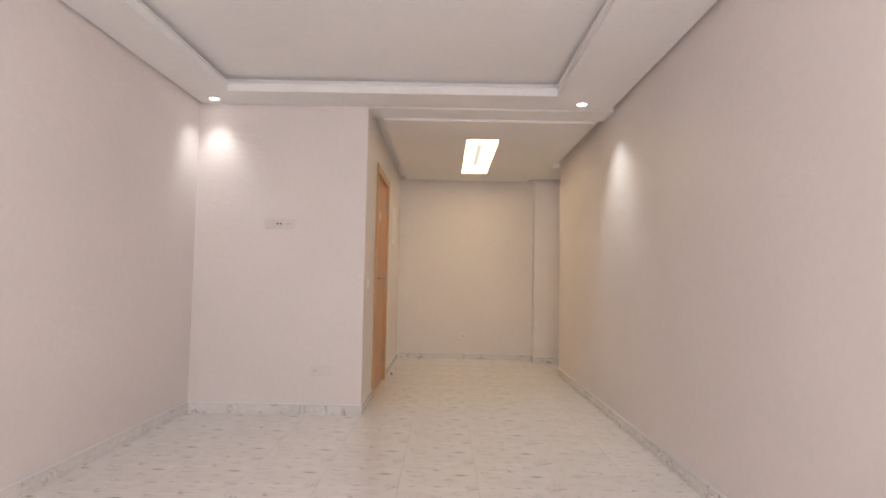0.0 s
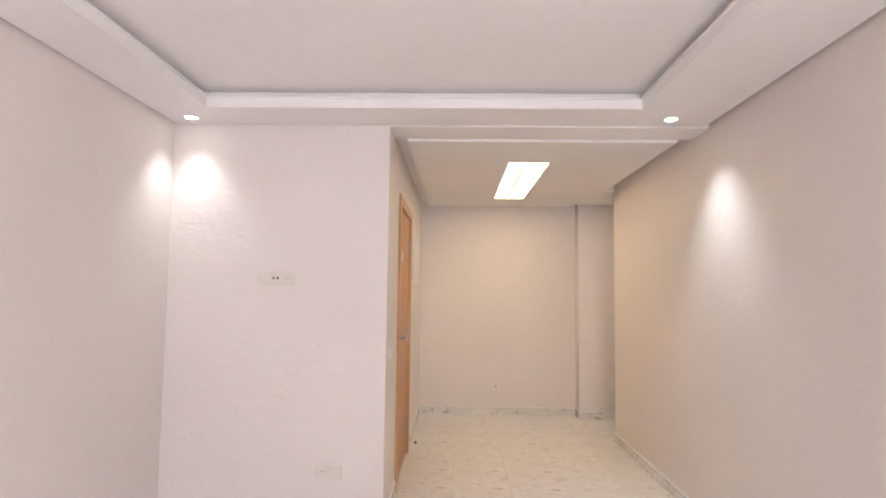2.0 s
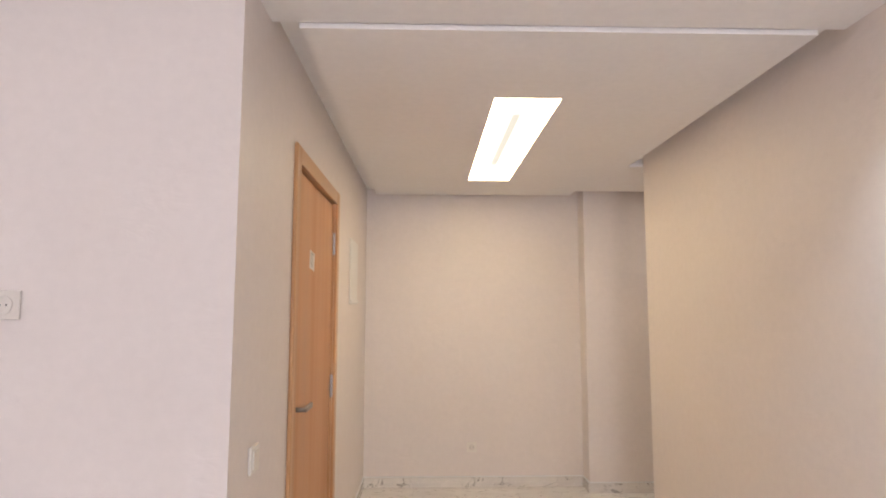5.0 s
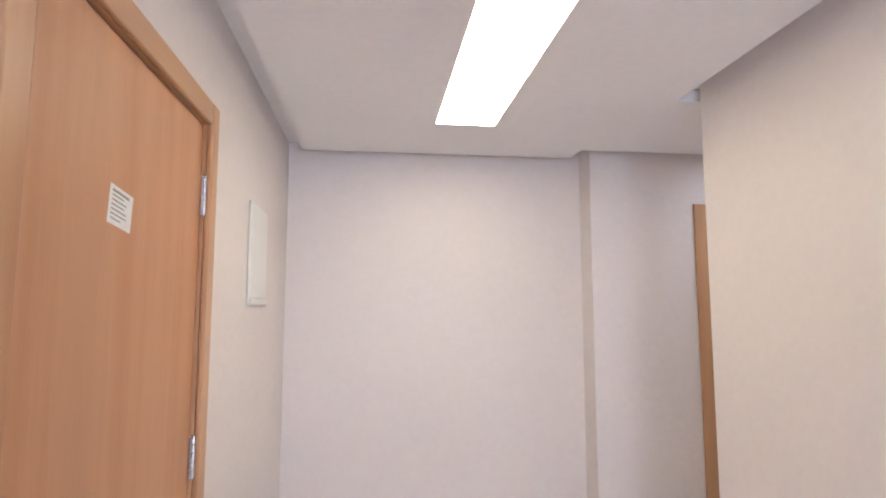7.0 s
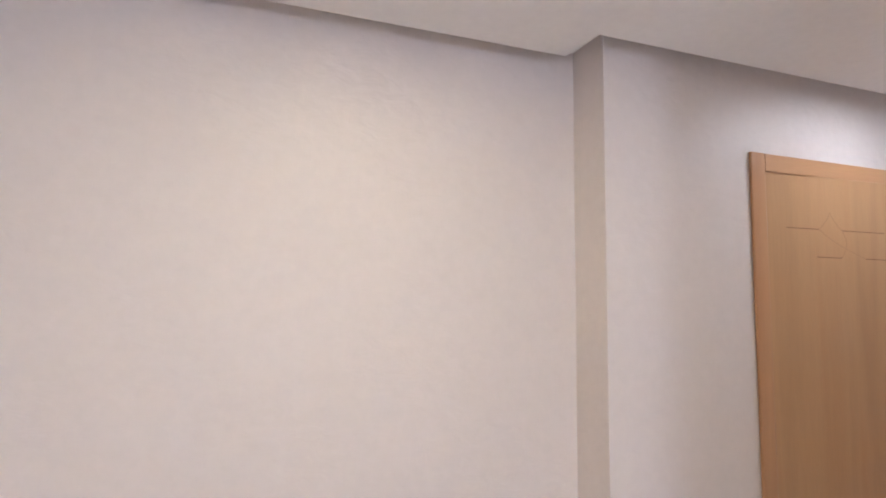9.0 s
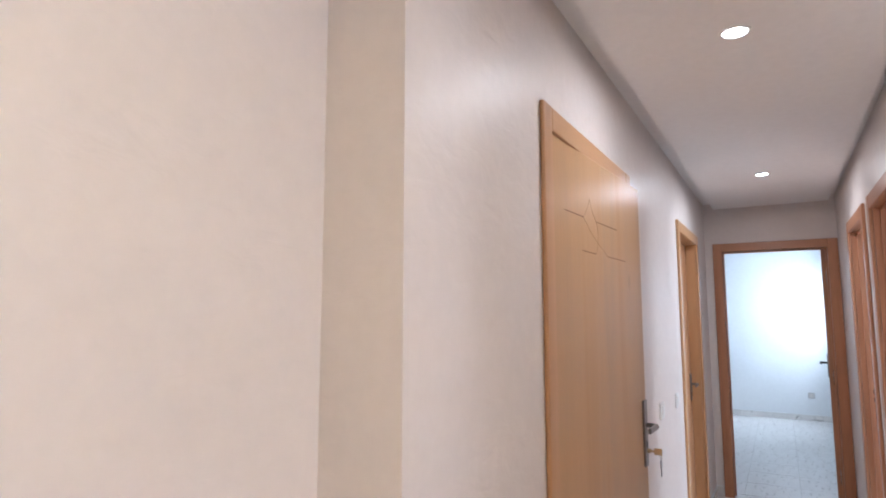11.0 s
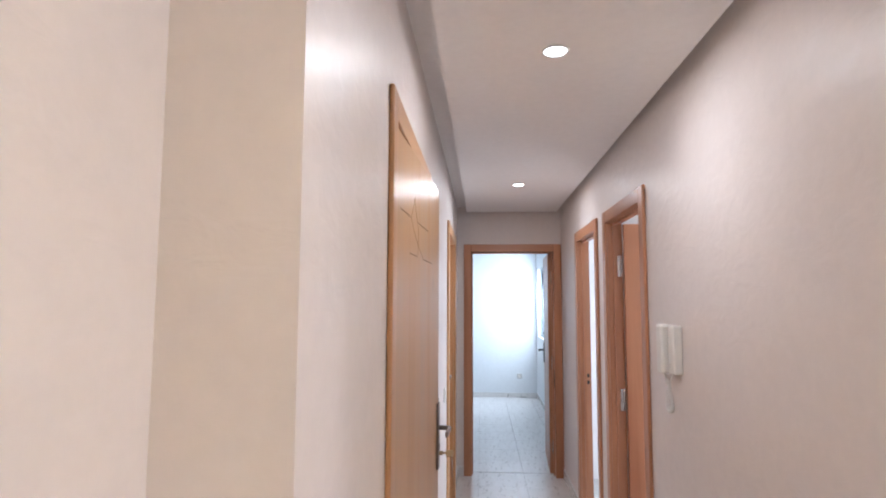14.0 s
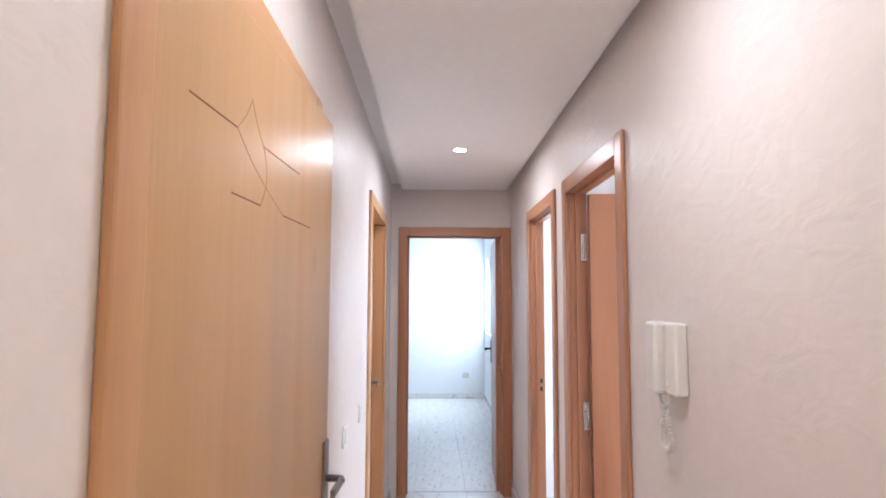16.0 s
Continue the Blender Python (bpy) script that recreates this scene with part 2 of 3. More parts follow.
def tube(points, radius, seg=8):
    """A round bar along the points, with closed ends."""
    bm = bmesh.new()
    pts = [Vector(p) for p in points]
    rings = []
    side = None
    for i, p in enumerate(pts):
        d = (pts[min(i + 1, len(pts) - 1)] - pts[max(i - 1, 0)]).normalized()
        if side is None:
            side = d.orthogonal().normalized()
        side = (side - d * side.dot(d)).normalized()
        up = d.cross(side)
        rings.append([bm.verts.new(p + radius * (side * math.cos(2 * math.pi * k / seg) + up * math.sin(2 * math.pi * k / seg))) for k in range(seg)])
    for a, b in zip(rings, rings[1:]):
        for k in range(seg):
            bm.faces.new([a[k], a[(k + 1) % seg], b[(k + 1) % seg], b[k]])
    bm.faces.new(rings[0]), bm.faces.new(list(reversed(rings[-1])))
    bmesh.ops.recalc_face_normals(bm, faces=bm.faces)
    return bm


def structure(name, bm, mat, label, category):
    return tagged(part(name, bm, mat), label, category, kind="structure")


def wall(name, along, a0, a1, b0, b1, top, label, mat, openings=()):
    """A wall along x or y from a0 to a1, b0 to b1 thick; openings: (from, to, sill, head)."""
    rows, at = [], a0
    for o0, o1, sill, head in sorted(openings):
        rows.append((at, o0, 0, top))
        if sill > 0:
            rows.append((o0, o1, 0, sill))
        rows.append((o0, o1, head, top))
        at = o1
    rows.append((at, a1, 0, top))
    out = [(p, q, b0, b1, lo, hi) if along == "x" else (b0, b1, p, q, lo, hi) for p, q, lo, hi in rows]
    return structure(name, boxes(out), mat, label, "wall")


# ---- the plan ----
XW, XE, Y_BACK = -1.35, 1.96, -5.9
Y_ALC, Y_HN, Y_HS, X_PIL, X_END = 3.285, 3.102, 2.13, 1.82, 6.51
X_FAR, Y_ES, Y_EN = 10.83, 1.952, 5.2
TOP, SOFFIT, BEAM, SLAB = 2.75, 2.445, 2.437, 2.422
# outer edges of the door surrounds, height of their heads
DOOR_A, ENTRY, STORE = (0.632, 1.703), (2.478, 3.53), (4.87, 5.88)
SOUTH_1, SOUTH_2, END_DOOR = (3.75, 4.62), (4.81, 5.66), (2.132, 3.04)
HEAD, TRIM, LINING = 2.128, 0.072, 0.022


def hole(outer):
    return (outer[0] + TRIM - LINING, outer[1] - TRIM + LINING, 0, HEAD - TRIM + LINING)


WEST_LABEL = "pinkish white satin stucco wall with trowel marks"
wall("wall_west", "y", Y_BACK, 0, XW - 0.15, XW, TOP, WEST_LABEL, WALL)
wall("wall_block", "x", XW - 0.15, 0, 0, 0.12, TOP, "pinkish white stucco wall beside the passage", WALL)
wall("wall_alcove_west", "y", 0.12, Y_ALC + 0.15, -0.12, 0, TOP, "cream stucco wall with a wooden door", WALL, [hole(DOOR_A)])
wall("wall_alcove_north", "x", 0, X_PIL, Y_ALC, Y_ALC + 0.15, TOP, "shiny stucco wall under the ceiling light", WALL)
wall("wall_hall_north", "x", X_PIL, X_END, Y_HN, Y_HN + 0.20, TOP, "pale stucco hall wall with two doors", WALL, [hole(ENTRY), hole(STORE)])
wall("wall_east", "y", Y_BACK, Y_HS, XE, XE + 0.14, TOP, "pinkish cream satin stucco wall", WALL)
wall("wall_hall_south", "x", XE + 0.14, X_END, Y_HS - 0.085, Y_HS, TOP, "pale stucco hall wall with two open doors", WALL, [hole(SOUTH_1), hole(SOUTH_2)])
wall("wall_hall_end", "y", Y_ES - 0.2, Y_EN + 0.15, X_END, X_END + 0.12, TOP, "stucco wall at the end of the hall", WALL, [hole(END_DOOR)])
# unseen wall; its opening is added for the fill light
wall("wall_salon_south", "x", XW - 0.15, XE + 0.14, Y_BACK - 0.2, Y_BACK, TOP, "unseen salon wall with an added window opening", WALL, [(0.2, 1.9, 0.7, 2.25)])
# the bedroom beyond the hall
wall("wall_bedroom_south", "x", X_END + 0.12, X_FAR + 0.15, Y_ES - 0.2, Y_ES, TOP, "white painted bedroom wall with a window", WHITE_WALL, [(9.46, 10.66, 1.02, 2.13)])
wall("wall_bedroom_east", "y", Y_ES, Y_EN, X_FAR, X_FAR + 0.15, TOP, "white painted bedroom wall", WHITE_WALL)
wall("wall_bedroom_north", "x", X_END + 0.12, X_FAR + 0.15, Y_EN, Y_EN + 0.15, TOP, "white painted bedroom wall", WHITE_WALL)
# rooms behind the open doors of the hall
# out of view; both openings are added for the room fills
wall("wall_south_rooms", "x", XE + 0.14, X_END + 0.12, -1.1, -0.95, TOP, "unseen white painted wall with two added windows", WHITE_WALL, [(2.9, 3.9, 1.0, 2.1), (4.8, 5.8, 1.0, 2.1)])
wall("wall_partition", "y", -0.95, Y_HS - 0.085, 4.74, 4.84, TOP, "white partition between two rooms", WHITE_WALL)
wall("wall_south_east", "y", -0.95, Y_ES - 0.2, X_END, X_END + 0.12, TOP, "white painted wall", WHITE_WALL)
wall("wall_store_north", "x", XW - 0.15, X_END, 4.6, 4.75, TOP, "plain wall closing the rooms", WHITE_WALL)
wall("wall_store_west", "y", 0.12, 4.6, XW - 0.15, XW, TOP, "plain wall closing the rooms", WHITE_WALL)


def slab(name, rows, mat, label):
    return structure(name, boxes(rows), mat, label, "ceiling")


# salon ceiling: a soffit round a two-step tray
TX0, TX1, TY0, TY1 = -1.005, 1.445, -5.45, -0.335
E2, LIP = 0.045, 0.012
slab("ceiling_salon_soffit", [(XW + 0.02, TX0, Y_BACK, -0.008, SOFFIT, 2.480), (TX1, XE - 0.03, Y_BACK, -0.008, SOFFIT, 2.480), (XW, TX0, Y_BACK, 0, 2.480, 2.505), (TX1, XE, Y_BACK, 0, 2.480, 2.505),
                              (TX0, TX1, TY1, -0.008, SOFFIT, 2.505), (TX0, TX1, Y_BACK, TY0, SOFFIT, 2.505)], CEIL, "white plasterboard soffit of the tray ceiling")
slab("ceiling_salon_step", [(XW, TX0 - E2, Y_BACK, 0, 2.507, 2.548), (TX1 + E2, XE, Y_BACK, 0, 2.507, 2.548),
                            (TX0 - E2, TX1 + E2, TY1 + E2, 0, 2.507, 2.548), (TX0 - E2, TX1 + E2, Y_BACK, TY0 - E2, 2.507, 2.548)], CEIL, "white upper step of the tray ceiling")
# thin lip added so that its underside draws a dark line between the steps
slab("ceiling_salon_line_lip", [(TX0, TX1, TY1 - LIP, TY1, 2.498, 2.5065), (TX0, TX1, TY0, TY0 + LIP, 2.498, 2.5065), (TX0, TX0 + LIP, TY0 + LIP, TY1 - LIP, 2.498, 2.5065), (TX1 - LIP, TX1, TY0 + LIP, TY1 - LIP, 2.498, 2.5065)], CEIL, "white lip added to mark the line between the tray steps")
slab("ceiling_salon_tray", [(XW, XE, Y_BACK, 0, 2.550, 2.70)], CEIL, "white raised middle of the tray ceiling")
# passage and hall: a hanging board with a shadow gap along the walls
slab("ceiling_passage", [(0, XE, 0.004, 0.278, BEAM, 2.70), (0, XE, 0.278, Y_HS, 2.484, 2.70), (0, X_PIL, Y_HS, Y_ALC, 2.484, 2.70), (X_PIL, X_END, Y_HS, Y_HN, 2.484, 2.70)], CEIL, "white ceiling behind the shadow gap")
G, GS, BACK, PX0, PX1, PY0, PY1 = 0.088, 0.05, SLAB + 0.055, 0.82, 1.135, 0.92, 2.638
slab("ceiling_board", [(G, PX0, 0.29, Y_ALC - G, SLAB, BACK), (PX1, X_PIL - G, 0.29, Y_ALC - G, SLAB, BACK),
                       (PX0, PX1, 0.29, PY0, SLAB, BACK), (PX0, PX1, PY1, Y_ALC - G, SLAB, BACK),
                       (X_PIL - G, XE - 0.085, 0.29, Y_HS + GS, SLAB, BACK), (X_PIL - G, X_END - G, Y_HS + GS, Y_HN - G, SLAB, BACK)], CEIL, "white hanging ceiling board over passage and hall")
slab("ceiling_bedroom", [(X_END + 0.12, X_FAR, Y_ES, Y_EN, 2.62, 2.75)], WHITE_WALL, "white bedroom ceiling")
slab("ceiling_south_rooms", [(XE + 0.14, X_END, -0.95, Y_HS - 0.085, 2.55, 2.75)], WHITE_WALL, "white ceiling of the south rooms")
slab("ceiling_north_rooms", [(XW, -0.12, 0.12, 4.6, 2.55, 2.75), (-0.12, X_PIL, Y_ALC + 0.15, 4.6, 2.55, 2.75), (X_PIL, X_END, Y_HN + 0.20, 4.6, 2.55, 2.75)], WHITE_WALL, "white ceiling of the north rooms")

ground = structure("ground", boxes([(-400, 400, -400, 400, -9.2, -9.0)]), CONCRETE, "pale ground far below the windows", "ground")


# ---- doors ----
def surround(door, x0, x1, depth, wood, wood_h, lip=0.016):
    """Architrave and lining of an opening; x0 to x1 are the outer edges; the wall's face is local y = 0 and the viewer at -y."""
    t = TRIM - LINING
    part("stile", box(x0, x0 + TRIM, -lip, 0, 0, HEAD, 0.005), wood, door)
    part("stile", box(x1 - TRIM, x1, -lip, 0, 0, HEAD, 0.005), wood, door)
    part("head_trim", box(x0 + TRIM, x1 - TRIM, -lip + 0.001, 0, HEAD - TRIM, HEAD - 0.001, 0.004), wood_h, door)
    a, b, h = x0 + t, x1 - t, HEAD - t
    part("lining", box(a + 0.001, a + LINING, 0.001, depth, 0, h - LINING), wood, door)
    part("lining", box(b - LINING, b - 0.001, 0.001, depth, 0, h - LINING), wood, door)
    part("lining_head", box(a + 0.001, b - 0.001, 0.001, depth, h - LINING, h - 0.001), wood_h, door)


def stops(door, x0, x1, y0, y1, wood):
    a, b, h = x0 + TRIM, x1 - TRIM, HEAD - TRIM
    part("door_stop_strip", box(a, a + 0.012, y0, y1, 0, h - 0.012), wood, door)
    part("door_stop_strip", box(b - 0.012, b, y0, y1, 0, h - 0.012), wood, door)
    part("door_stop_strip", box(a, b, y0, y1, h - 0.012, h), wood, door)


def hinge(parent, x, y, z, label="steel butt hinge"):
    h = part("hinge", box(-0.013, 0.013, -0.003, 0.003, -0.062, 0.062, 0.001), CHROME, parent, label)
    h.location = (x, y, z)
    for k, (a, b) in enumerate(((-0.06, -0.036), (-0.034, -0.013), (-0.011, 0.011), (0.013, 0.034), (0.036, 0.06))):
        bm = lathe([(0, a), (0.0065, a), (0.0065, b), (0, b)], 12)
        kn = part("knuckle", bm, CHROME, h, smooth=False)
        kn.location = (0, -0.006, 0)
    return h


def handle_set(parent, x, z, side, face, long_plate=True, out=-1, plate_h=0.24, pz=0.0):
    """Back plate with a lever that points to `side` (1 or -1 along x); out: the way it stands off the face."""
    o = out
    ya, yb = sorted((face, face + o * 0.009))
    plate = part("back_plate", box(x - 0.022, x + 0.022, ya, yb, z - plate_h * 0.62 + pz, z + plate_h * 0.38 + pz, 0.003), STEEL, parent, "brushed steel back plate")
    y1 = face + o * 0.052
    pts = [(x, face + o * 0.008, z), (x, face + o * 0.035, z), (x + side * 0.004, y1 - o * 0.004, z), (x + side * 0.016, y1, z)]
    lever = part("lever", tube(pts, 0.0095, 12), STEEL, parent, "brushed steel lever", True)
    bar = part("lever_grip", box(min(x + side * 0.008, x + side * 0.125), max(x + side * 0.008, x + side * 0.125), y1 - 0.006, y1 + 0.006, z - 0.011, z + 0.011, 0.004, 3), STEEL, parent)
    yk = sorted((face + o * 0.009, face + o * 0.0105))
    part("keyhole", boxes([(x - 0.005, x + 0.005, yk[0], yk[1], z - 0.088, z - 0.062)]), DARK, parent)
    return plate


# door A: closed, in the passage; local x runs along world y
door = empty("door_1", pose(0, 0, 0, 0, 0, 90))
surround(door, *DOOR_A, 0.12, WOOD, WOOD_H)
a0, a1 = DOOR_A[0] + TRIM, DOOR_A[1] - TRIM
leaf = part("leaf", box(a0 + 0.003, a1 - 0.003, 0.012, 0.052, 0.008, HEAD - TRIM - 0.004, 0.003), LEAF_RED, door, "honey-coloured flush veneered door leaf")
handle_set(leaf, a0 + 0.055, 1.075, 1, 0.012, plate_h=0.24)
for hz in (1.83, 1.05, 0.25):
    hinge(door, a1 - 0.004, 0.006, hz)
# dark strips fill the narrow gaps round the leaf
part("gap_strip", boxes([(a0 - 0.001, a0 + 0.004, 0.030, 0.05, 0, HEAD - TRIM), (a1 - 0.004, a1 + 0.001, 0.030, 0.05, 0, HEAD - TRIM), (a0, a1, 0.030, 0.05, HEAD - TRIM - 0.005, HEAD - TRIM)]), DARK, door)
tagged(door, "closed honey-coloured wooden door with a paper note", "door", kind="structure")

# entry door: ajar into the hall, hinged on the passage side
door = empty("door_2", pose(0, Y_HN, 0))
surround(door, *ENTRY, 0.12, WOOD, WOOD_H, 0.014)
a0 = ENTRY[0] + TRIM
leaf = part("leaf", box(0, 0.965, 0, 0.045, 0.008, 2.060, 0.003), LEAF, door, "honey-coloured front door leaf with carved lines")
leaf.matrix_local = pose(a0 + 0.004, 0.0, 0, 0, 0, -2.8)


def groove(rows):
    bm = bmesh.new()
    for p, q in rows:
        p, q = Vector((p[0], 0, p[1])), Vector((q[0], 0, q[1]))
        d = (q - p).normalized()
        s = Vector((-d.z, 0, d.x)) * 0.0013
        vs = [Vector((v.x, y, v.z)) for y in (-0.0006, 0.002) for v in (p - s, q - s, q + s, p + s)]
        v = [bm.verts.new(c) for c in vs]
        for f in ((0, 1, 2, 3), (4, 7, 6, 5), (0, 4, 5, 1), (1, 5, 6, 2), (2, 6, 7, 3), (3, 7, 4, 0)):
            bm.faces.new([v[i] for i in f])
    bmesh.ops.recalc_face_normals(bm, faces=bm.faces)
    return bm


# the lines are dark brown strips standing slightly proud of the leaf
UL, UR, LL, LR = (0.273, 1.846), (0.399, 1.846), (0.390, 1.735), (0.524, 1.735)
part("carved_line", groove([((0.106, 1.846), UL)]), GROOVE, leaf)
part("carved_line", groove([(UR, (0.635, 1.846))]), GROOVE, leaf)
part("carved_line", groove([((0.258, 1.735), LL)]), GROOVE, leaf)
part("carved_line", groove([(LR, (0.736, 1.735))]), GROOVE, leaf)
FAINT = plain("faint carved line", (0.47, 0.275, 0.13), 0.4)


def sweep(p, q, bow):
    """A shallow bowed line from p to q."""
    pts = [(p[0] + (q[0] - p[0]) * k / 8 + bow * math.sin(math.pi * k / 8), p[1] + (q[1] - p[1]) * k / 8) for k in range(9)]
    return groove(list(zip(pts, pts[1:])))


part("carved_curve", sweep(UL, (0.336, 1.916), 0.008), FAINT, leaf)
part("carved_curve", sweep((0.336, 1.916), UR, -0.008), FAINT, leaf)
part("carved_curve", sweep(UL, LR, -0.025), FAINT, leaf)
part("carved_curve", sweep(UR, LL, 0.025), FAINT, leaf)
handle_set(leaf, 0.928, 1.085, -1, 0.0, plate_h=0.26)
part("lock_cylinder", lathe([(0, 0), (0.0085, 0), (0.0085, 0.02), (0, 0.02)], 16), BRASS, leaf).matrix_local = pose(0.928, -0.003, 0.985, 90)
for hz in (1.86, 1.05, 0.25):
    hinge(door, a0 + 0.002, 0.004, hz)
tagged(door, "honey-coloured wooden front door standing slightly ajar", "door", kind="structure")

# door on the north side further down: closed, leaf deep in the lining
door = empty("door_3", pose(0, Y_HN, 0))
surround(door, *STORE, 0.12, WOOD, WOOD_H)
a0, a1 = STORE[0] + TRIM, STORE[1] - TRIM
leaf = part("leaf", box(a0 + 0.003, a1 - 0.003, 0.070, 0.110, 0.008, HEAD - TRIM - 0.004, 0.003), LEAF_RED, door, "brown veneered door leaf")
handle_set(leaf, a1 - 0.06, 1.0, -1, 0.070, plate_h=0.20)
tagged(door, "closed wooden door set deep in its frame", "door", kind="structure")

# end door: open into the bedroom, leaf against the south side; local x runs along -world y
door = empty("door_4", pose(X_END, 0, 0, 0, 0, -90))
surround(door, -END_DOOR[1], -END_DOOR[0], 0.12, REDWOOD, REDWOOD_H)
stops(door, -END_DOOR[1], -END_DOOR[0], 0.055, 0.075, REDWOOD)
a1 = -END_DOOR[0] - TRIM
leaf = part("leaf", box(-0.04, 0, 0, 0.765, 0.008, HEAD - TRIM - 0.004, 0.003), REDWOOD, door, "reddish brown door leaf standing open")
leaf.matrix_local = pose(a1 + 0.0, 0.118, 0, 0, 0, -3)
pl = part("back_plate", box(-0.049, -0.04, 0.69, 0.73, 0.95, 1.16, 0.003), STEEL, leaf)
part("lever", tube([(-0.045, 0.71, 1.08), (-0.09, 0.71, 1.08), (-0.098, 0.70, 1.08), (-0.098, 0.60, 1.08)], 0.009, 10), DARK, leaf, "dark lever handle", True)
part("strike_plate", boxes([(a1 - 0.0015, a1 - 0.0005, 0.02, 0.045, 0.80, 0.96)]), DARK, door)
for hz in (1.82, 1.02, 0.25):
    h = hinge(door, a1 - 0.004, 0.112, hz)
tagged(door, "reddish wooden door standing open to a bright bedroom", "door", kind="structure")

# first south door: leaf open at a right angle into its room; local x runs along -world x
door = empty("door_5", pose(0, Y_HS, 0, 0, 0, 180))
surround(door, -SOUTH_1[1], -SOUTH_1[0], 0.085, REDWOOD, REDWOOD_H)
stops(door, -SOUTH_1[1], -SOUTH_1[0], 0.030, 0.045, REDWOOD)
a0 = -SOUTH_1[1] + TRIM
leaf = part("leaf", box(0.0, 0.04, 0, 0.785, 0.008, HEAD - TRIM - 0.01, 0.003), REDWOOD, door, "reddish brown flush leaf standing open")
leaf.matrix_local = pose(a0 + 0.004, 0.087, 0, 0, 0, -4)
for hz in (1.80, 1.03, 0.25):
    hinge(door, a0 + 0.006, 0.066, hz).rotation_euler = (0, 0, radians(90))
part("lever", tube([(0.04, 0.72, 1.0), (0.085, 0.72, 1.0), (0.092, 0.71, 1.0), (0.092, 0.61, 1.0)], 0.009, 10), STEEL, leaf, "steel lever handle", True)
tagged(door, "reddish wooden door open at a right angle", "door", kind="structure")

# second south door: leaf hinged on the near jamb, fully open and out of the way
door = empty("door_6", pose(0, Y_HS, 0, 0, 0, 180))
surround(door, -SOUTH_2[1], -SOUTH_2[0], 0.085, REDWOOD, REDWOOD_H)
stops(door, -SOUTH_2[1], -SOUTH_2[0], 0.030, 0.045, REDWOOD)
a0, a1 = -SOUTH_2[1] + TRIM, -SOUTH_2[0] - TRIM
leaf = part("leaf", box(-0.04, 0, 0, 0.72, 0.008, HEAD - TRIM - 0.01, 0.003), REDWOOD, door, "reddish brown leaf standing open")
leaf.matrix_local = pose(a1 + 0.06, 0.088, 0, 0, 0, -10)
for zc in (1.035, 0.985):
    part("strike_hole", boxes([(a0, a0 + 0.0015, 0.054, 0.070, zc - 0.014, zc + 0.014)]), DARK, door)
tagged(door, "reddish wooden door frame of a lit room, leaf open", "door", kind="structure")


# ---- windows ----
def window(name, m, x0, x1, z0, z1, depth, label, sashes=2):
    """Local x along the wall, room side at -y."""
    w = empty(name, m)
    f = 0.045
    part("window_frame", boxes([(x0, x1, 0, 0.06, z1 - f, z1), (x0, x1, 0, 0.06, z0, z0 + f), (x0, x0 + f, 0, 0.06, z0 + f, z1 - f), (x1 - f, x1, 0, 0.06, z0 + f, z1 - f)]), ALU, w)
    n = sashes
    step = (x1 - x0 - 2 * f) / n
    for k in range(n):
        a, b = x0 + f + k * step, x0 + f + (k + 1) * step
        y = 0.01 if k % 2 == 0 else 0.033
        s = part("sash", boxes([(a, b, y, y + 0.022, z1 - f - 0.04, z1 - f), (a, b, y, y + 0.022, z0 + f, z0 + f + 0.04), (a, a + 0.04, y, y + 0.022, z0 + f + 0.04, z1 - f - 0.04), (b - 0.04, b, y, y + 0.022, z0 + f + 0.04, z1 - f - 0.04)]), GREY_ALU if k == 0 else ALU, w)
        p = part("pane", boxes([(a + 0.04, b - 0.04, y + 0.009, y + 0.013, z0 + f + 0.04, z1 - f - 0.04)]), GLASS, s)
        p.visible_shadow = False
    return tagged(w, label, "window", kind="structure")


window("window_1", pose(0, Y_ES - 0.06, 0, 0, 0, 180), -10.66, -9.46, 1.02, 2.13, 0.2, "white sliding bedroom window with two sashes")
# never in view; added to go with the salon fill light
window("window_2", pose(0, Y_BACK - 0.06, 0, 0, 0, 180), -1.9, -0.2, 0.7, 2.25, 0.2, "unseen white sliding window added to light the salon", 3)
# the next two are unseen, added to brighten the south rooms
window("window_4", pose(0, -0.95 - 0.06, 0, 0, 0, 180), -3.9, -2.9, 1.0, 2.1, 0.15, "unseen white sliding window added to the middle room")
window("window_3", pose(0, -0.95 - 0.06, 0, 0, 0, 180), -5.8, -4.8, 1.0, 2.1, 0.15, "unseen white sliding window added to the south room")


# ---- lamps ----
def downlight(x, y, z, label):
    d = empty("recessed_spotlight", pose(x, y, z))
    part("trim_ring", lathe([(0.037, -0.001), (0.038, -0.004), (0.044, -0.004), (0.047, 0.0), (0.047, 0.002), (0.037, 0.002)]), PLASTIC, d, smooth=True)
    part("lens", lathe([(0, -0.002), (0.035, -0.002), (0.037, 0.001), (0, 0.001)]), LED, d, "lit white lens")
    return tagged(d, label, "spotlight", "ceiling spotlights")


# the pair at y = -4.9 is unseen, added by symmetry
for x, y in ((-1.18, -0.145), (1.67, -0.155), (-1.18, -4.9), (1.67, -4.9)):
    downlight(x, y, SOFFIT - 0.001, "round lit spotlight recessed in the salon soffit")
for x, y in ((2.974, 2.63), (5.163, 2.61)):
    downlight(x, y, SLAB - 0.001, "round lit spotlight recessed in the hall ceiling")

lamp = empty("ceiling_light", pose(0, 0, SLAB))
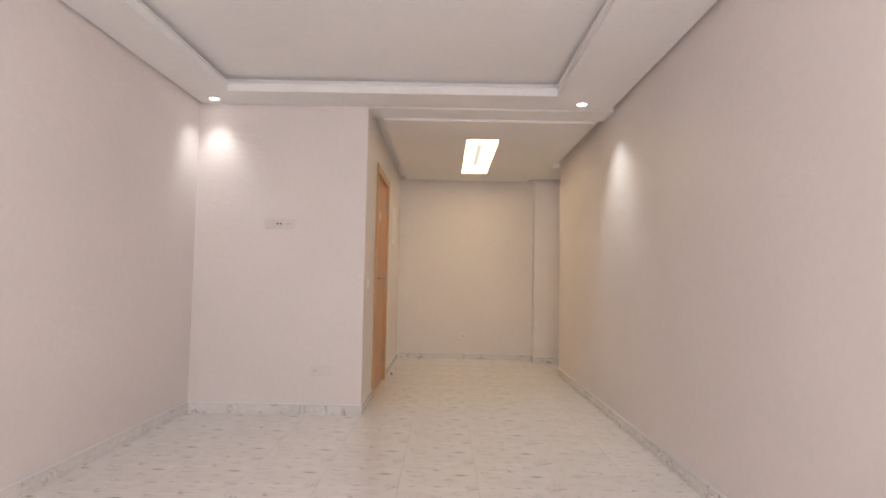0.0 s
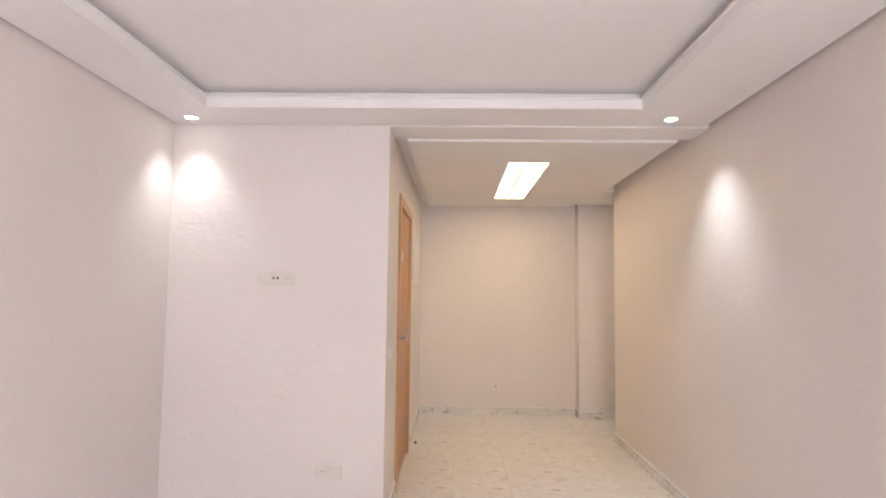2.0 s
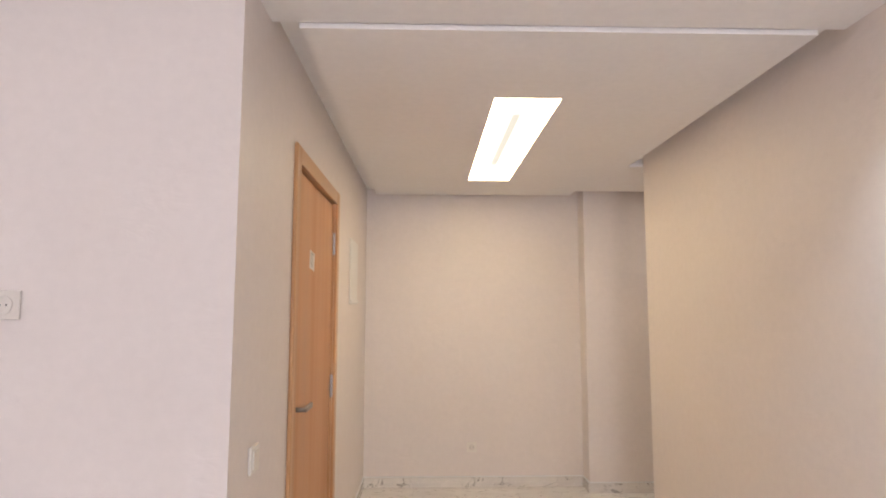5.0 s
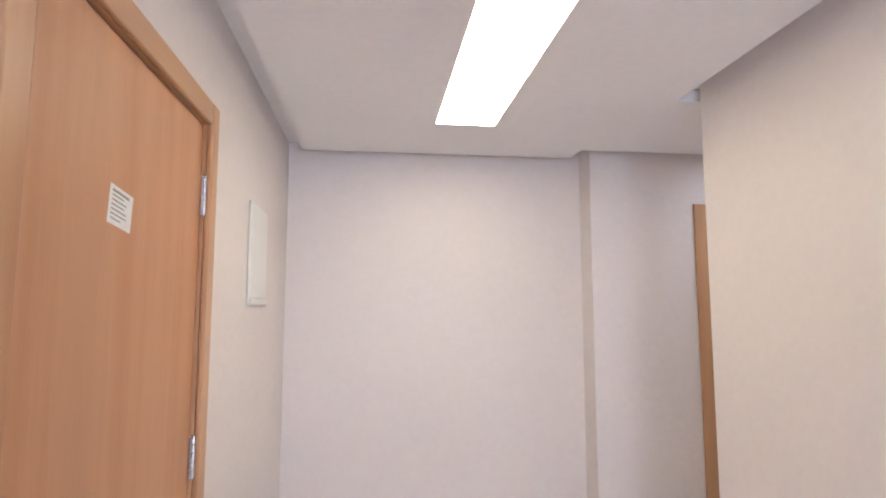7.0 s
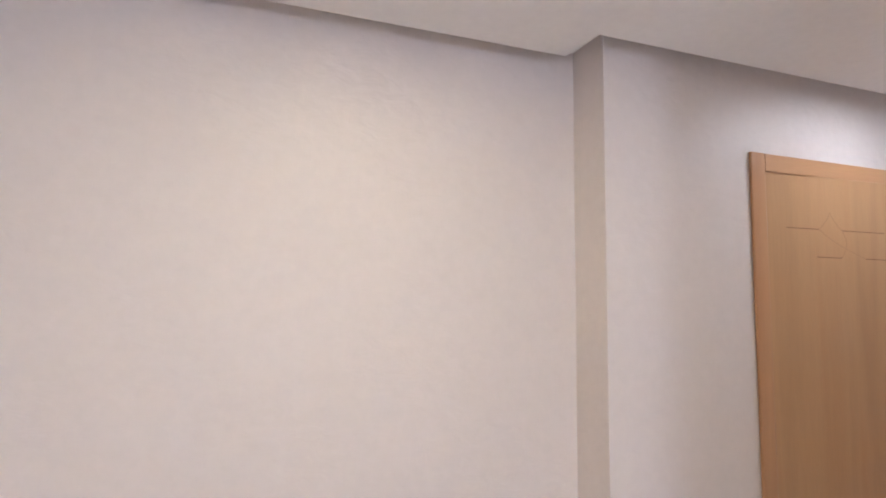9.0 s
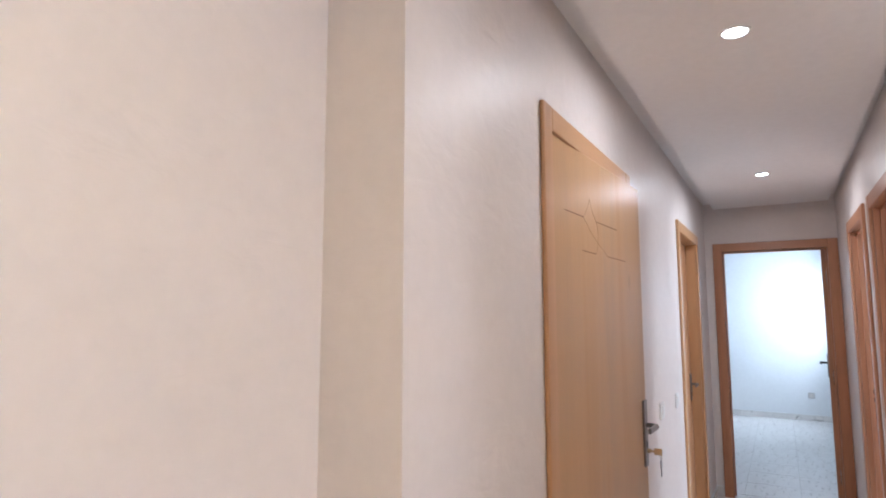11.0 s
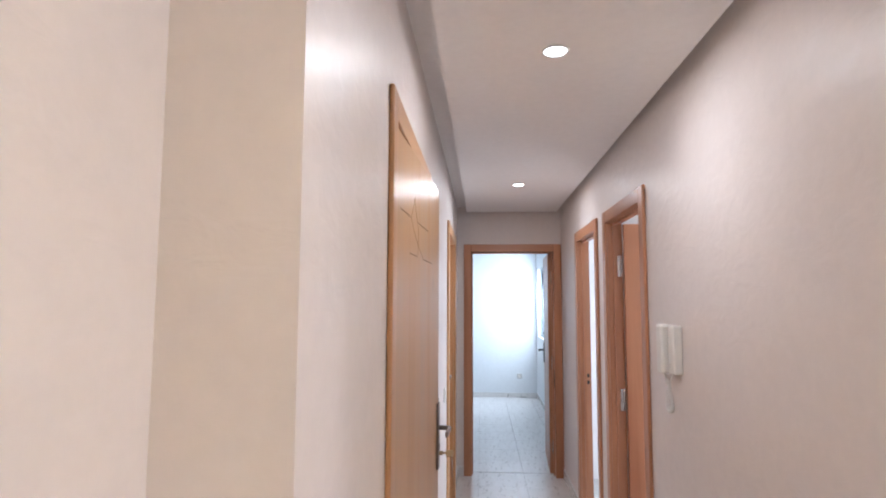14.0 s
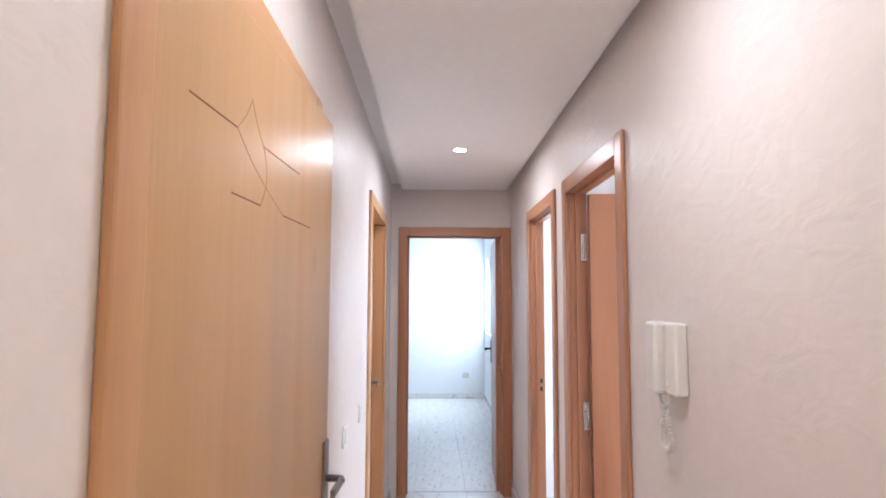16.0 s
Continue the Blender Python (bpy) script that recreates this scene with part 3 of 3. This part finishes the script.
part("frame", boxes([(PX0, PX0 + 0.004, PY0, PY1, 0.0, 0.011), (PX1 - 0.004, PX1, PY0, PY1, 0.0, 0.011), (PX0 + 0.004, PX1 - 0.004, PY0, PY0 + 0.004, 0.0, 0.011), (PX0 + 0.004, PX1 - 0.004, PY1 - 0.004, PY1, 0.0, 0.011)]), PLASTIC, lamp)
part("diffuser", boxes([(PX0 + 0.004, PX1 - 0.004, PY0 + 0.004, PY1 - 0.004, 0.005, 0.010)]), PANEL, lamp, "glowing warm white diffuser")
tagged(lamp, "long lit rectangular light panel recessed in the ceiling", "ceiling light")


# ---- switches and sockets; local x along the wall, room side at -y ----
def plate_body(parent, w, h, t=0.010, mat=PLATE):
    return part("cover_plate", box(-w / 2, w / 2, -t, 0, -h / 2, h / 2, 0.004, 3), mat, parent)


def round_socket(parent, x, t=0.010):
    s = part("socket_insert", lathe([(0, 0), (0.0195, 0), (0.0215, 0.0), (0.0225, 0.0035), (0.0255, 0.0035), (0.0255, 0.0), (0.0255, -0.001), (0, -0.001)], 28), PLATE, parent, "round socket insert")
    s.matrix_local = pose(x, -t - 0.0005, 0, 90)
    part("pin_holes", boxes([(-0.0115, -0.0065, -0.0025, 0.0025, 0.0002, 0.0008), (0.0065, 0.0115, -0.0025, 0.0025, 0.0002, 0.0008)]), DARK, s)
    return s


def module(parent, x, w, h, t=0.010, mat=PLATE):
    return part("module", box(x - w / 2, x + w / 2, -t - 0.004, -t + 0.001, -h / 2, h / 2, 0.002), mat, parent)


s = empty("wall_socket", pose(-0.680, 0, 1.489))
plate_body(s, 0.232, 0.080)
module(s, -0.073, 0.056, 0.056)
m2 = module(s, 0.0, 0.052, 0.050)
for dx in (-0.013, 0.013):
    k = part("jack", lathe([(0, 0), (0.0075, 0), (0.0075, 0.002), (0.0055, 0.002), (0.0055, 0.0006), (0, 0.0006)], 16), DARK, s)
    k.matrix_local = pose(dx, -0.0145, 0, 90)
round_socket(s, 0.073)
tagged(s, "white triple plate with blank, aerial jacks and power socket", "socket")

s = empty("wall_socket", pose(-0.322, 0, 0.345))
plate_body(s, 0.158, 0.080)
round_socket(s, -0.037)
module(s, 0.037, 0.052, 0.052)
tagged(s, "white double plate with a socket low on the wall", "socket")

s = empty("wall_socket", pose(0.893, Y_ALC, 0.322))
plate_body(s, 0.082, 0.082, mat=IVORY)
round_socket(s, 0)
tagged(s, "ivory single power socket above the skirting", "socket")

s = empty("wall_socket", pose(X_FAR, 2.243, 0.355, 0, 0, -90))
plate_body(s, 0.082, 0.082, mat=GREY_PLASTIC)
round_socket(s, 0)
tagged(s, "grey single power socket on the bedroom wall", "socket")


def rocker(m, label, mat=PLASTIC):
    sw = empty("light_switch", m)
    plate_body(sw, 0.082, 0.082, mat=mat)
    part("rocker", box(-0.026, 0.026, -0.0145, -0.009, -0.026, 0.026, 0.002), mat, sw)
    return tagged(sw, label, "switch", "light switches")


rocker(pose(4.12, Y_HN, 1.045), "white rocker light switch on the hall wall")
rocker(pose(4.60, Y_HN, 1.035), "white rocker light switch beside a door frame")
rocker(pose(0, 0.21, 1.03, 0, 0, 90), "ivory rocker light switch near the passage corner", IVORY)

# breaker box with a bowed door
b = empty("breaker_box", pose(0, 2.436, 1.716, 0, 0, 90))
part("body", box(-0.188, 0.188, -0.010, 0, -0.222, 0.222, 0.006, 3), PLASTIC, b)
bm = bmesh.new()
rows = []
for k in range(13):
    x = -0.165 + 0.33 * k / 12
    y = -0.012 - 0.012 * (1 - (x / 0.165) ** 2)
    rows.append([bm.verts.new((x, yy, z)) for yy, z in ((y, -0.184), (y, 0.205), (-0.009, 0.205), (-0.009, -0.184))])
for p, q in zip(rows, rows[1:]):
    for i in range(4):
        bm.faces.new([p[i], q[i], q[(i + 1) % 4], p[(i + 1) % 4]])
bm.faces.new(rows[0]), bm.faces.new(list(reversed(rows[-1])))
bmesh.ops.recalc_face_normals(bm, faces=bm.faces)
part("lid", bm, PLASTIC, b, "bowed white plastic lid")
part("lower_strip", box(-0.175, 0.175, -0.020, -0.008, -0.216, -0.188, 0.005, 3), PLASTIC, b)
tagged(b, "white plastic breaker box with bowed lid on the wall", "breaker box")

# paper note with lines of print too small to read
note = empty("paper_note", pose(-0.0125, 1.085, 1.694, 0, 6, 90))
part("sheet", box(-0.056, 0.056, -0.0008, 0, -0.041, 0.041), PAPER, note)
random.seed(3)
for k in range(7):
    z = 0.030 - k * 0.0098
    half = 0.040 if k == 0 else random.uniform(0.022, 0.044)
    part("print_line", boxes([(-0.044, -0.044 + 2 * half, -0.0012, -0.0009, z - (0.0028 if k == 0 else 0.0014), z + (0.0028 if k == 0 else 0.0014))]), INK, note)
tagged(note, "small printed paper note stuck on the door", "note")

# door telephone with a coiled cord; local x runs along -world x
ph = empty("door_telephone", pose(3.375, Y_HS, 1.412, 0, 0, 180))
part("base", box(-0.022, 0.048, -0.034, 0, -0.090, 0.092, 0.007, 3), PLASTIC, ph)
part("handset", box(-0.092, -0.026, -0.058, -0.012, -0.094, 0.094, 0.011, 3), PLASTIC, ph, "white handset resting in its cradle")
part("cradle", box(-0.085, -0.020, -0.014, 0, -0.080, 0.092, 0.004), PLASTIC, ph)
btn = part("button", lathe([(0, 0.004), (0.007, 0.004), (0.009, 0.002), (0.009, 0), (0, 0)], 20), PLASTIC, ph)
btn.matrix_local = pose(0.000, -0.034, -0.062, 90)
path = []
for k in range(41):
    a = k / 40
    if a < 0.25:
        u = a / 0.25
        path.append(Vector((-0.062 + 0.022 * u, -0.034, -0.094 - 0.035 * u)))
    else:
        u = (a - 0.25) / 0.75
        th = math.pi * (0.5 + 2 * u)
        path.append(Vector((-0.030 + 0.030 * math.sin(2 * math.pi * u), -0.030, -0.129 - 0.105 * math.sin(math.pi * u) ** 0.8)))
coil, turns = [], 46
N = 46 * 9
for k in range(N + 1):
    f = k / N * (len(path) - 1)
    i = min(int(f), len(path) - 2)
    p = path[i].lerp(path[i + 1], f - i)
    d = (path[i + 1] - path[i]).normalized()
    s1 = Vector((0, 1, 0))
    s2 = d.cross(s1).normalized()
    w = 2 * math.pi * k / 9
    r = 0.0058 if f > 7 else 0.0022
    coil.append(p + r * (s1 * math.cos(w) + s2 * math.sin(w)))
part("coiled_cord", tube(coil, 0.0020, 6), PLASTIC, ph, "white coiled cord hanging in a loop", True)
part("cord_end", tube([(-0.028, -0.030, -0.131), (-0.010, -0.028, -0.110), (-0.004, -0.022, -0.086)], 0.0022, 8), PLASTIC, ph, smooth=True)
tagged(ph, "white door telephone with coiled cord on the wall", "intercom")

# keys in the lock of the front door
ang = radians(-2.8)
kx, ky = ENTRY[0] + TRIM + 0.004 + 0.928 * math.cos(ang) + 0.02 * math.sin(ang), Y_HN + 0.928 * math.sin(ang) - 0.02 * math.cos(ang)
keys = empty("key_bunch", pose(kx, ky, 0.985, 0, 0, -2.8))
part("key_in_lock", boxes([(-0.0012, 0.0012, -0.016, 0.004, -0.004, 0.004), (-0.0012, 0.0012, -0.046, -0.016, -0.013, 0.013)]), BRASS, keys, "brass key in the lock")
part("key_ring", tube([(0.013 * math.cos(2 * math.pi * k / 20), -0.040, -0.020 + 0.013 * math.sin(2 * math.pi * k / 20)) for k in range(21)], 0.001, 6), CHROME, keys)
part("hanging_key", boxes([(-0.012, 0.012, -0.042, -0.0395, -0.058, -0.030), (-0.004, 0.004, -0.042, -0.0395, -0.092, -0.058)]), STEEL, keys)
tagged(keys, "bunch of keys hanging in the front door lock", "keys")

# rubber stop on the floor by the passage door
ds = empty("door_stop", pose(0.058, 1.945, 0.004))
part("rubber_body", lathe([(0, 0.022), (0.007, 0.022), (0.011, 0.018), (0.012, 0.004), (0.013, 0), (0, 0)], 20), RUBBER, ds, smooth=True)
tagged(ds, "small brown rubber door stop on the tiled floor", "door stop")


# ---- skirting: marble lengths with a white bead on top ----
SK_H, SK_T = 0.084, 0.010


def skirting(name, along, a0, a1, face, out):
    """out: +1 or -1, the way the skirting stands off the wall's face."""
    e = empty(name)
    tagged(e, "marble-effect skirting tiles with a white bead", "skirting", kind="structure")
    n = max(1, math.ceil((a1 - a0) / 0.4 - 1e-6))
    for k in range(n):
        p, q = a0 + k * 0.4 + 0.001, min(a0 + (k + 1) * 0.4, a1) - 0.001
        if q - p < 0.01:
            continue
        bm = box(-(q - p) / 2, (q - p) / 2, -SK_T, 0, 0, SK_H - 0.006, 0.0012, 1)
        t = part("tile", bm, SKIRT, e)
        t.matrix_local = pose((p + q) / 2, face, 0.004, 0, 0, 0 if out < 0 else 180) if along == "x" else pose(face, (p + q) / 2, 0.004, 0, 0, -90 if out < 0 else 90)
    lo, hi = sorted((face, face + out * (SK_T - 0.002)))
    part("bead", boxes([(a0, a1, lo, hi, SK_H - 0.001, SK_H + 0.006)] if along == "x" else [(lo, hi, a0, a1, SK_H - 0.001, SK_H + 0.006)]), WHITE_WALL, e)


skirting("baseboard_west", "y", Y_BACK, -SK_T, XW, 1)
skirting("baseboard_block", "x", XW, 0.0, 0, -1)
skirting("baseboard_alcove_west", "y", 0.0, DOOR_A[0], 0, 1)
skirting("baseboard_alcove_west", "y", DOOR_A[1], Y_ALC - SK_T, 0, 1)
skirting("baseboard_alcove_north", "x", 0, X_PIL - SK_T, Y_ALC, -1)
skirting("baseboard_pillar", "y", Y_HN - SK_T, Y_ALC - SK_T, X_PIL, -1)
skirting("baseboard_hall_north", "x", X_PIL, ENTRY[0], Y_HN, -1)
skirting("baseboard_hall_north", "x", ENTRY[1], STORE[0], Y_HN, -1)
skirting("baseboard_hall_north", "x", STORE[1], X_END - SK_T, Y_HN, -1)
skirting("baseboard_east", "y", Y_BACK, Y_HS, XE, -1)
skirting("baseboard_hall_south", "x", XE - SK_T, SOUTH_1[0], Y_HS, 1)
skirting("baseboard_hall_south", "x", SOUTH_1[1], SOUTH_2[0], Y_HS, 1)
skirting("baseboard_hall_south", "x", SOUTH_2[1], X_END - SK_T, Y_HS, 1)
skirting("baseboard_hall_end", "y", Y_HS + SK_T, END_DOOR[0], X_END, -1)
skirting("baseboard_hall_end", "y", END_DOOR[1], Y_HN - SK_T, X_END, -1)
skirting("baseboard_bedroom_east", "y", Y_ES, Y_EN, X_FAR, -1)
skirting("baseboard_bedroom_south", "x", X_END + 0.12, X_FAR - SK_T, Y_ES, 1)

# ---- floor: tiles of about 0.41 m over a grout bed ----
bed = structure("floor", boxes([(XW - 0.15, X_FAR + 0.15, Y_BACK - 0.2, Y_EN + 0.15, -0.20, 0.0)]), GROUT, "glossy white marble-effect square floor tiles", "floor")
T, JX, JY = 0.415, 0.0, 0.0
shared = {}


def floor_tile(x0, x1, y0, y1):
    w, h = round(x1 - x0, 3), round(y1 - y0, 3)
    cx, cy = x0 - (x0 - JX) % T + T / 2, y0 - (y0 - JY) % T + T / 2
    key = (round(x0 - cx, 3), round(y0 - cy, 3), w, h)
    if key not in shared:
        g = 0.0007
        a, b, c, d = x0 - cx + g, x1 - cx - g, y0 - cy + g, y1 - cy - g
        bm = bmesh.new()
        lo = [bm.verts.new(p) for p in ((a, c, 0.0002), (b, c, 0.0002), (b, d, 0.0002), (a, d, 0.0002))]
        e = 0.0012
        hi = [bm.verts.new(p) for p in ((a + e, c + e, 0.004), (b - e, c + e, 0.004), (b - e, d - e, 0.004), (a + e, d - e, 0.004))]
        mid = [bm.verts.new(p) for p in ((a, c, 0.003), (b, c, 0.003), (b, d, 0.003), (a, d, 0.003))]
        bm.faces.new(hi)
        for p, q in ((lo, mid), (mid, hi)):
            for i in range(4):
                bm.faces.new([p[i], p[(i + 1) % 4], q[(i + 1) % 4], q[i]])
        shared[key] = mesh_of(bm, "tile", TILE)
    ob = new("tile", shared[key])
    ob.parent = bed
    ob.location = (cx, cy, 0)


def cuts(a, b, j):
    k0, out = math.floor((a - j) / T + 1e-6), []
    while True:
        p, q = max(a, j + k0 * T), min(b, j + (k0 + 1) * T)
        if q - p > 0.012:
            out.append((p, q))
        k0 += 1
        if j + k0 * T >= b - 1e-6:
            return out


def pave(x0, x1, y0, y1):
    for p, q in cuts(x0, x1, JX):
        for r, s in cuts(y0, y1, JY):
            floor_tile(p, q, r, s)


pave(XW, XE, -5.19, 0.0)
pave(0.0, XE, 0.0, Y_HS)
pave(0.0, X_PIL, Y_HS, Y_ALC)
pave(X_PIL, X_END + 0.12, Y_HS, Y_HN)
pave(X_END + 0.12, X_FAR, Y_ES, 3.61)
